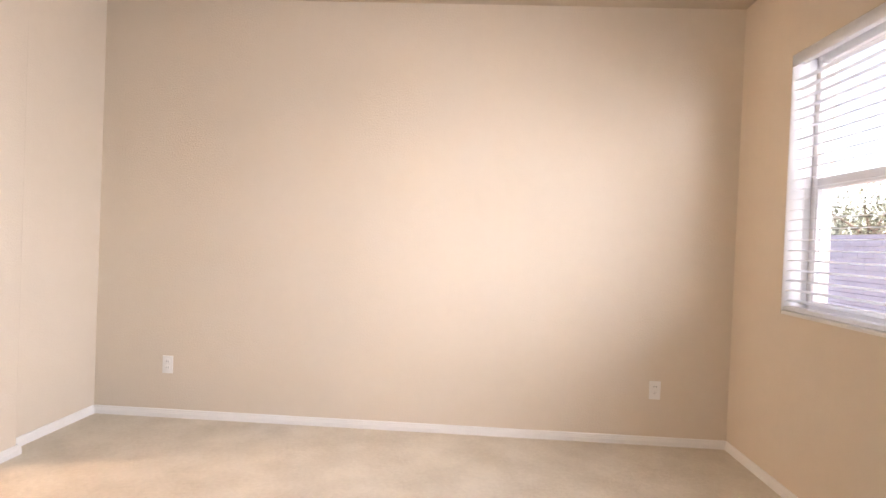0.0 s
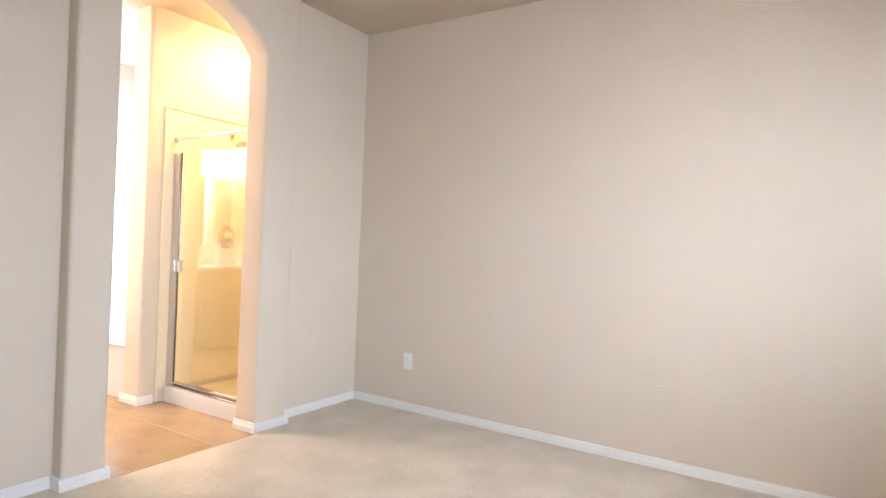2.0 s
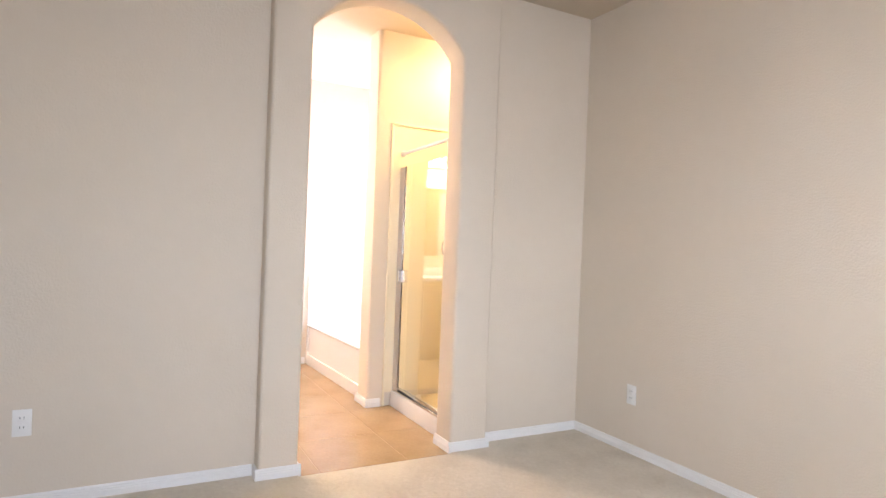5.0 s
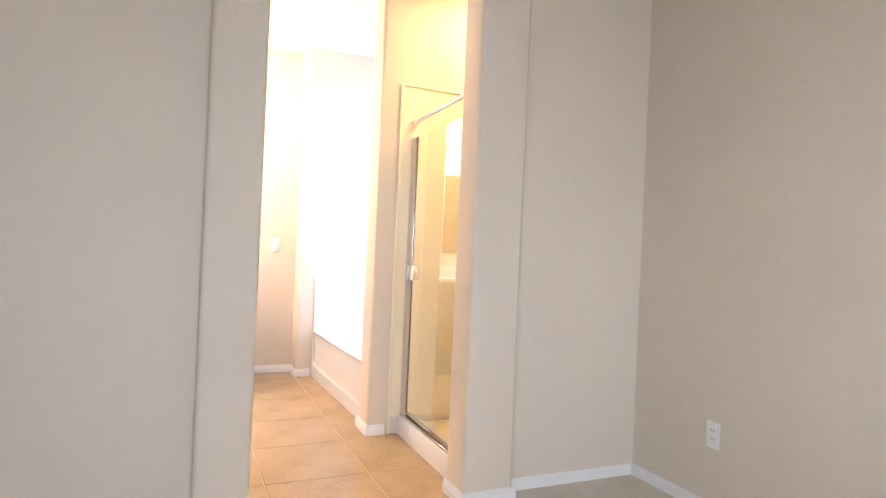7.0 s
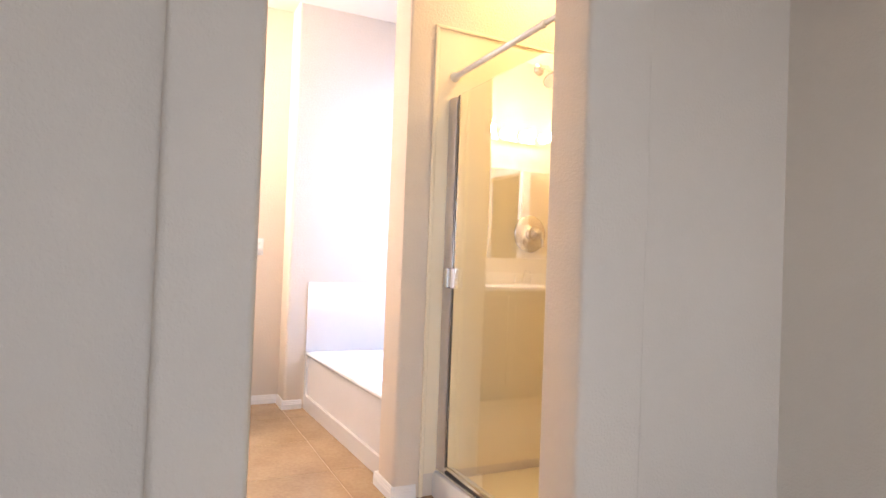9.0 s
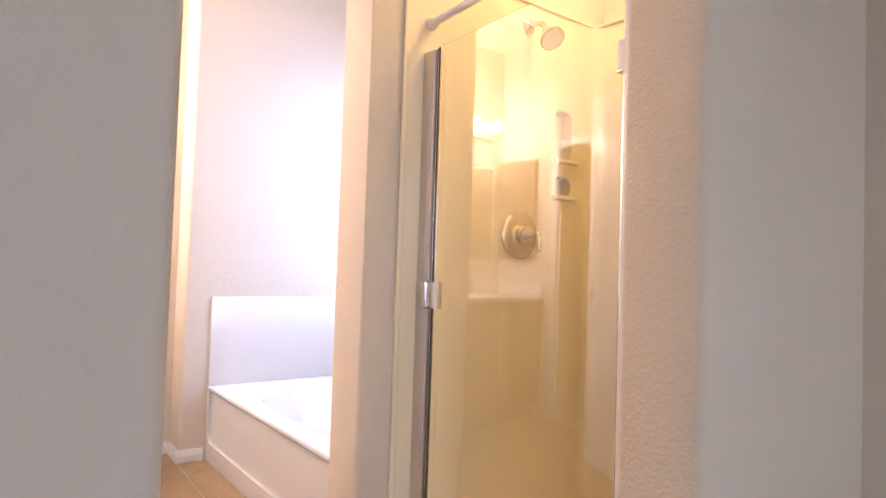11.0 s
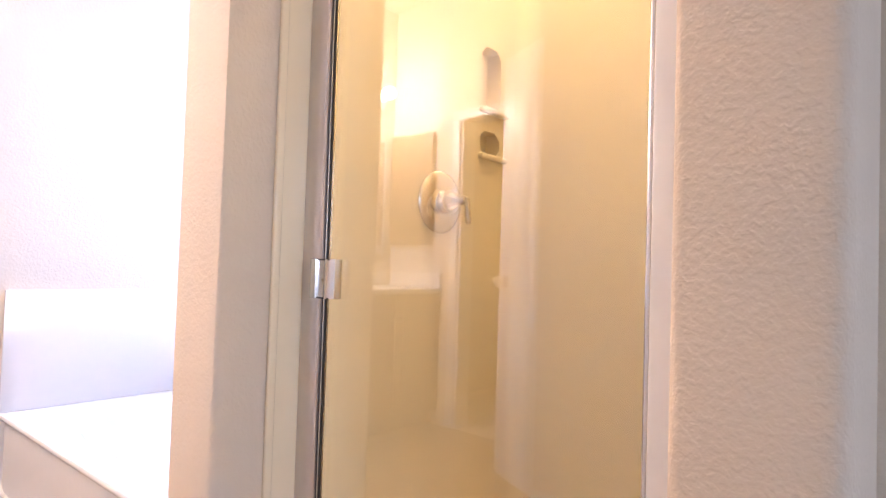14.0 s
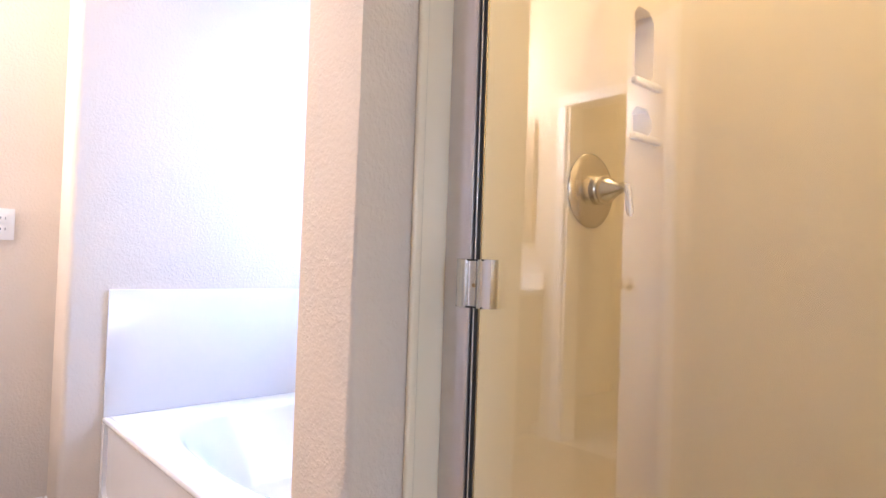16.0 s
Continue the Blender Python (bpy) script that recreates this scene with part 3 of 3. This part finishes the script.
part("hub", lathe([(0.0, 0.027), (0.003, 0.033), (0.009, 0.0335), (0.022, 0.026), (0.038, 0.015), (0.048, 0.0115)], (VX + 0.0355, VY, VZ), (1, 0, 0), 32), NICKEL, valve)
part("lever", tube([(VX + 0.080, VY, VZ), (VX + 0.090, VY, VZ + 0.006), (VX + 0.098, VY, VZ + 0.003), (VX + 0.103, VY, VZ - 0.012), (VX + 0.104, VY, VZ - 0.032), (VX + 0.108, VY, VZ - 0.055), (VX + 0.109, VY, VZ - 0.064)], [0.011, 0.0105, 0.009, 0.0075, 0.008, 0.009, 0.005], 14), NICKEL, valve)

HY, HZ = -0.45, 1.972
head = empty("shower_fixture", (VX, HY, HZ), "brushed nickel shower head on a bent arm", "shower head")
part("flange", lathe([(0, 0.03), (0.004, 0.03), (0.012, 0.02), (0.016, 0.014)], (VX, HY, HZ), (1, 0, 0), 24), NICKEL, head)
part("arm", tube([(VX + 0.01, HY, HZ), (VX + 0.045, HY, HZ), (VX + 0.07, HY, HZ - 0.008), (VX + 0.09, HY - 0.004, HZ - 0.028), (VX + 0.1, HY - 0.006, HZ - 0.042)], 0.0105, 14), NICKEL, head)
d = Vector((0.62, -0.12, -0.75)).normalized()
o = Vector((VX + 0.098, HY - 0.006, HZ - 0.04))
part("spray_head", lathe([(0, 0.016), (0.016, 0.018), (0.022, 0.014), (0.03, 0.018), (0.045, 0.036), (0.058, 0.046), (0.066, 0.047), (0.068, 0.043)], o, d, 32), NICKEL, head)
face = part("spray_face", lathe([(0.0, 0.041), (0.002, 0.040), (0.0025, 0.01)], o + d * 0.0685, d, 32), PLASTIC, head, "grey nozzle plate")

# ceiling lamp above the stall
LX, LY = -0.68, -0.46
cl = empty("ceiling_light", (LX, LY, H), "small round flush ceiling lamp above the shower", "ceiling light")
part("trim_ring", lathe([(0, 0.095), (0.012, 0.094), (0.02, 0.085), (0.02, 0.078)], (LX, LY, H - 0.0005), (0, 0, -1), 32), TRIM, cl)
lens = part("lens", lathe([(0, 0.078), (0.02, 0.08), (0.05, 0.072), (0.075, 0.05), (0.086, 0.02), (0.088, 0.004)], (LX, LY, H - 0.021), (0, 0, -1), 24), LENS, cl)
lens.visible_shadow = False

# ---- bathtub ----
TX0, TX1, TY0, TY1, TZ = JUT + 0.002, WX0 - 0.002, -1.131, -0.004, 0.38


def skew(bm):
    """The tub front stands a little askew to the wall."""
    for v in bm.verts:
        v.co.y += 0.05 * (v.co.x - TX0) / (TX1 - TX0) * (TY1 - v.co.y) / (TY1 - TY0)
    return bm


tub = empty("bathtub", ((TX0 + TX1) / 2, (TY0 + TY1) / 2, 0), "white acrylic drop-in bathtub with a panelled apron", "bathtub")


def tub_deck():
    """Deck with an oval basin sunk into it."""
    bm = bmesh.new()
    cx, cy = (TX0 + TX1) / 2, (TY0 + TY1) / 2 + 0.01
    n = 64
    def ring(ax, ay, z, p):
        out = []
        for k in range(n):
            t = 2 * math.pi * k / n
            c, s2 = math.cos(t), math.sin(t)
            out.append(bm.verts.new((cx + ax * math.copysign(abs(c) ** p, c), cy + ay * math.copysign(abs(s2) ** p, s2), z)))
        return out
    hx, hy = (TX1 - TX0) / 2, (TY1 - TY0) / 2
    rim = []
    for k in range(n):
        t = 2 * math.pi * k / n
        c, s2 = math.cos(t), math.sin(t)
        f = 1 / max(abs(c), abs(s2))
        rim.append(bm.verts.new((cx + hx * c * f, (TY0 + TY1) / 2 + hy * s2 * f, TZ)))
    rings = [rim, ring(hx - 0.09, hy - 0.085, TZ + 0.002, 0.72), ring(hx - 0.105, hy - 0.10, TZ - 0.005, 0.72), ring(hx - 0.12, hy - 0.115, TZ - 0.03, 0.72), ring(hx - 0.24, hy - 0.22, 0.12, 0.78), ring(hx - 0.32, hy - 0.3, 0.085, 0.8), ring(0.05, 0.05, 0.08, 1.0)]
    for a, b in zip(rings, rings[1:]):
        for k in range(n):
            bm.faces.new((a[k], a[(k + 1) % n], b[(k + 1) % n], b[k]))
    bm.faces.new(rings[-1])
    return bm


part("basin", skew(tub_deck()), TUBM, tub)
# apron: recessed panel with a raised border and a rolled top edge
part("apron_panel", skew(box((TX0 + 0.001, TY0 + 0.014, 0.0), (TX1 - 0.001, TY0 + 0.03, TZ - 0.004))), TUBM, tub, smooth=False)
part("apron_edge", skew(box((TX0 + 0.001, TY0 - 0.004, TZ - 0.022), (TX1 - 0.001, TY0 + 0.03, TZ + 0.0015), 0.011, 5)), TUBM, tub)
border = [(TX0 + 0.001, 0.0), (TX1 - 0.001, 0.0), (TX1 - 0.001, 0.093), (TX0 + 0.075, 0.093)]
border += [(TX0 + 0.075 - 0.045 * math.sin(t), 0.093 + 0.045 * (1 - math.cos(t))) for t in [i * math.pi / 16 for i in range(1, 9)]]
border += [(TX0 + 0.03, TZ - 0.022), (TX0 + 0.001, TZ - 0.022)]
bm = prism(border, "y", TY0 - 0.002, TY0 + 0.014)
part("apron_border", skew(bm), TUBM, tub, smooth=False)
spl = empty("tub_surround", ((TX0 + TX1) / 2, TY1, TZ), "white acrylic splash panels on the walls around the bathtub", "splash panel")
part("end_panel", box((JUT + 0.001, TY0, TZ + 0.0006), (JUT + 0.012, -0.012, 0.852), 0.003), TUBM, spl)
part("back_panel", box((JUT + 0.012, -0.012, TZ + 0.0006), (WX0 - 0.012, -0.001, 0.852), 0.003), TUBM, spl)
part("end_panel", box((WX0 - 0.012, TY0 + 0.07, TZ + 0.0006), (WX0 - 0.001, -0.012, 0.852), 0.003), TUBM, spl)

# ---- vanity ----
VY0, VY1 = BS, -1.72
van = empty("vanity_cabinet", (BW + 0.27, (VY0 + VY1) / 2, 0), "tan wooden vanity cabinet below a pale counter", "cabinet")
part("body", box((BW + 0.001, VY0 + 0.002, 0.09), (BW + 0.47, VY1, 0.822), 0.002), OAK, van)
part("toe_kick", box((BW + 0.001, VY0 + 0.002, 0.0), (BW + 0.40, VY1, 0.09)), OAK, van, smooth=False)
for k in range(3):
    a = VY0 + 0.03 + k * 0.385
    leaf = part("cabinet_door", box((BW + 0.471, a, 0.13), (BW + 0.487, a + 0.365, 0.79), 0.004), OAK, van)
    part("raised_panel", box((BW + 0.485, a + 0.06, 0.19), (BW + 0.493, a + 0.305, 0.73), 0.006), OAK, leaf)
    part("knob", lathe([(0, 0.007), (0.012, 0.006), (0.018, 0.013), (0.026, 0.012), (0.029, 0.004)], (BW + 0.4865, a + (0.03 if k == 1 else 0.335), 0.68), (1, 0, 0), 14), NICKEL, leaf, "brushed nickel knob")
top = empty("vanity_counter", (BW + 0.27, (VY0 + VY1) / 2, 0.822), "pale cultured marble counter with a backsplash", "counter")
part("countertop", box((BW + 0.001, VY0 + 0.001, 0.822), (BW + 0.495, VY1 + 0.01, 0.855), 0.008, 3), MARBLE, top)
part("backsplash", box((BW + 0.001, VY0 + 0.021, 0.856), (BW + 0.02, VY1 + 0.01, 0.95), 0.004), MARBLE, top)
part("backsplash", box((BW + 0.021, VY0 + 0.001, 0.856), (BW + 0.48, VY0 + 0.02, 0.95), 0.004), MARBLE, top)
part("sink_rim", lathe([(0, 0.19), (0.006, 0.185), (0.004, 0.165), (0.001, 0.05)], (BW + 0.27, -2.5, 0.855), (0, 0, 1), 36), MARBLE, top)
fc = empty("sink_faucet", (BW + 0.1, -2.5, 0.8550), "chrome two-handle basin faucet", "faucet")
part("base", box((BW + 0.07, -2.6, 0.8555), (BW + 0.125, -2.4, 0.8730), 0.008, 3), CHROME, fc)
part("spout", tube([(BW + 0.1, -2.5, 0.8730), (BW + 0.1, -2.5, 0.9330), (BW + 0.13, -2.5, 0.9730), (BW + 0.19, -2.5, 0.9680), (BW + 0.21, -2.5, 0.9480)], [0.014, 0.013, 0.012, 0.011, 0.01], 14), CHROME, fc)
for y in (-2.58, -2.42):
    part("handle", lathe([(0, 0.014), (0.03, 0.012), (0.036, 0.019), (0.05, 0.016), (0.054, 0.006)], (BW + 0.1, y, 0.8730), (0, 0, 1), 18), CHROME, fc)
mir = empty("vanity_mirror", (BW, -2.4, 1.07), "large frameless wall mirror above the vanity", "mirror")
part("mirror_pane", box((BW + 0.001, -2.81, 1.07), (BW + 0.006, -1.85, 1.82)), MIRROR, mir, smooth=False)
part("edge_trim", box((BW + 0.001, -2.83, 1.06), (BW + 0.008, -2.811, 1.83)), TRIM, mir, smooth=False)
lb = empty("vanity_light", (BW, -2.3, 2.085), "chrome vanity light bar with round glowing bulbs", "wall lamp")
part("bar", box((BW + 0.001, -2.78, 2.035), (BW + 0.04, -2.01, 2.135), 0.006, 3), CHROME, lb)
for x, y, z in BULBS:
    b = part("bulb", lathe([(0, 0.014), (0.012, 0.018), (0.03, 0.035), (0.055, 0.044), (0.08, 0.039), (0.096, 0.02), (0.10, 0.004)], (BW + 0.066, y, z), (1, 0, 0), 24), BULBM, lb, "glowing globe bulb")
    b.visible_shadow = False
    part("socket", lathe([(0, 0.026), (0.02, 0.022), (0.028, 0.02)], (BW + 0.039, y, z), (1, 0, 0), 20), CHROME, lb)
med = empty("medicine_cabinet", (-2.68, BS, 1.13), "tan wall cabinet with a raised panel door", "cabinet")
part("body", box((-2.872, BS + 0.001, 1.13), (-2.48, BS + 0.012, 1.868), 0.002), OAK, med)
dr = part("cabinet_door", box((-2.868, BS + 0.012, 1.134), (-2.484, BS + 0.03, 1.864), 0.004), OAK, med)
part("raised_panel", box((-2.80, BS + 0.028, 1.20), (-2.55, BS + 0.036, 1.80), 0.007), OAK, dr)

# closet doorway casing and the open door leaf
cas = empty("door_1", (DO0, BS, 0), "white door casing around a closet doorway", "door frame", kind="structure")
part("casing", box((DO0 - 0.06, BS + 0.001, 0), (DO0, BS + 0.016, DOH), 0.004), TRIM, cas)
part("casing", box((DO1, BS + 0.001, 0), (DO1 + 0.06, BS + 0.016, DOH), 0.004), TRIM, cas)
part("casing", box((DO0 - 0.06, BS + 0.001, DOH), (DO1 + 0.06, BS + 0.016, DOH + 0.06), 0.004), TRIM, cas)
part("jamb", box((DO0 + 0.0005, BS - 0.118, 0), (DO0 + 0.02, BS, DOH - 0.001)), TRIM, cas, smooth=False)
part("jamb", box((DO1 - 0.02, BS - 0.118, 0), (DO1 - 0.0005, BS, DOH - 0.001)), TRIM, cas, smooth=False)


def door_leaf(free, hinge):
    """A panelled leaf that stands from its hinge to its free edge."""
    f, h = Vector((*free, 0)), Vector((*hinge, 0))
    u = (h - f)
    w = u.length
    u.normalize()
    n = Vector((-u.y, u.x, 0))
    m = Matrix(((u.x, n.x, 0, f.x), (u.y, n.y, 0, f.y), (0, 0, 1, 0), (0, 0, 0, 1)))
    e = empty("door_leaf", (f + u * w / 2)[:], "narrow white panelled closet door standing open", "door")
    def put(name, bm, mat, label=""):
        bmesh.ops.transform(bm, matrix=m, verts=bm.verts)
        return part(name, bm, mat, e, label)
    put("leaf", box((0, -0.0175, 0.012), (w, 0.0175, 2.02), 0.002), DOORM)
    for z0, z1 in ((0.22, 0.82), (1.0, 1.88)):
        for x0, x1 in ((0.085, w - 0.085),):
            for sgn in (-1, 1):
                y = sgn * 0.0175
                lo, hi = sorted((y - sgn * 0.001, y + sgn * 0.006))
                put("raised_panel", box((x0, lo, z0), (x1, hi, z1), 0.005), DOORM)
    for sgn in (-1, 1):
        put("knob", lathe([(0, 0.03), (0.004, 0.03), (0.008, 0.012), (0.03, 0.011), (0.036, 0.022), (0.05, 0.027), (0.062, 0.022), (0.066, 0.008)], (0.065, sgn * 0.0175, 0.93), (0, sgn, 0), 24), NICKEL, "brushed nickel knob")
    return e


door_leaf((-1.61, -2.46), (-1.30, -2.31))
bm = box((-1.29, -2.40, 0), (BACK, -2.28, H))
thing("wall_bath_return", bm, PAINT, "beige painted partition wall beside the arch", "wall", "structure")

# ---- outside ----
thing("ground", box((EAST + 0.25, -40, -0.35), (60, 40, -0.2)), DIRT, "bare tan soil yard outside the window", "ground", "structure")
wall = empty("garden_wall", (9.0, 0, -0.2), "block garden wall, blue of the shade put into its colour", "wall")
for row in range(9):
    b2 = bmesh.new()
    for k in range(74):
        y = -8 + k * 0.405 + (row % 2) * 0.2
        box((9.0, y, -0.2 + row * 0.205), (9.18, y + 0.395, -0.004 + row * 0.205), bm=b2)
    part("block_course", b2, BLOCK, wall, smooth=False)


def tree(at, height, seed):
    rnd = random.Random(seed)
    e = empty("tree", at, "grey-green yard tree with a loose crown", "tree")
    base = Vector(at)
    bm = tube([base, base + Vector((0.1, 0.05, height * 0.3)), base + Vector((0.05, -0.1, height * 0.62))], [0.14, 0.1, 0.05], 8)
    tips = []
    for k in range(9):
        t = 0.3 + 0.35 * rnd.random()
        s0 = base + Vector((0.08, 0, height * t))
        d = Vector((rnd.uniform(-1, 1), rnd.uniform(-1, 1), rnd.uniform(0.4, 1.1))) * height * 0.25
        tube([s0, s0 + d * 0.5 + Vector((0, 0, 0.05)), s0 + d], [0.045, 0.03, 0.012], 6, bm)
        tips += [s0 + d * 0.6, s0 + d]
    part("trunk", bm, BARK, e)
    lv = bmesh.new()
    for k in range(1500):
        c = rnd.choice(tips) + Vector((rnd.gauss(0, 0.3), rnd.gauss(0, 0.3), rnd.gauss(0, 0.25)))
        a = Vector((rnd.uniform(-1, 1), rnd.uniform(-1, 1), rnd.uniform(-1, 1))).normalized() * 0.06
        b = a.cross(Vector((rnd.uniform(-1, 1), rnd.uniform(-1, 1), 1))).normalized() * 0.03
        lv.faces.new([lv.verts.new(c + v) for v in (-a, b, a, -b)])
    part("crown", lv, LEAF, e, smooth=False)


tree((11.5, 10.4, -0.2), 3.4, 3)
tree((12.3, 13.0, -0.2), 3.2, 5)

# ---- bathroom floor tiles ----
PITCH, TX, TY = 0.495, -2.47, -1.268
tb = bpy.data.objects["floor_2"]
bm = box((0, 0, -0.0055), (PITCH - 0.004, PITCH - 0.004, -0.0005), 0.0015, 1)
tile_mesh = mesh_of("tile", bm, TILE)
cut = {}
for i in range(-2, 7):
    for j in range(-5, 4):
        x0, y0 = TX + i * PITCH + 0.002, TY + j * PITCH + 0.002
        x1, y1 = min(x0 + PITCH - 0.004, 0.029), min(y0 + PITCH - 0.004, -0.001)
        xa, ya = max(x0, BW), max(y0, BS)
        if x1 - xa < 0.02 or y1 - ya < 0.02:
            continue
        if xa == x0 and ya == y0 and abs(x1 - x0 - PITCH + 0.004) < 1e-6 and abs(y1 - y0 - PITCH + 0.004) < 1e-6:
            t = new("tile", tile_mesh)
            t.location = (x0, y0, 0)
        else:
            t = new("tile", mesh_of("tile", box((xa, ya, -0.0055), (x1, y1, 0.0), 0.0015, 1), TILE))
        t.parent = tb
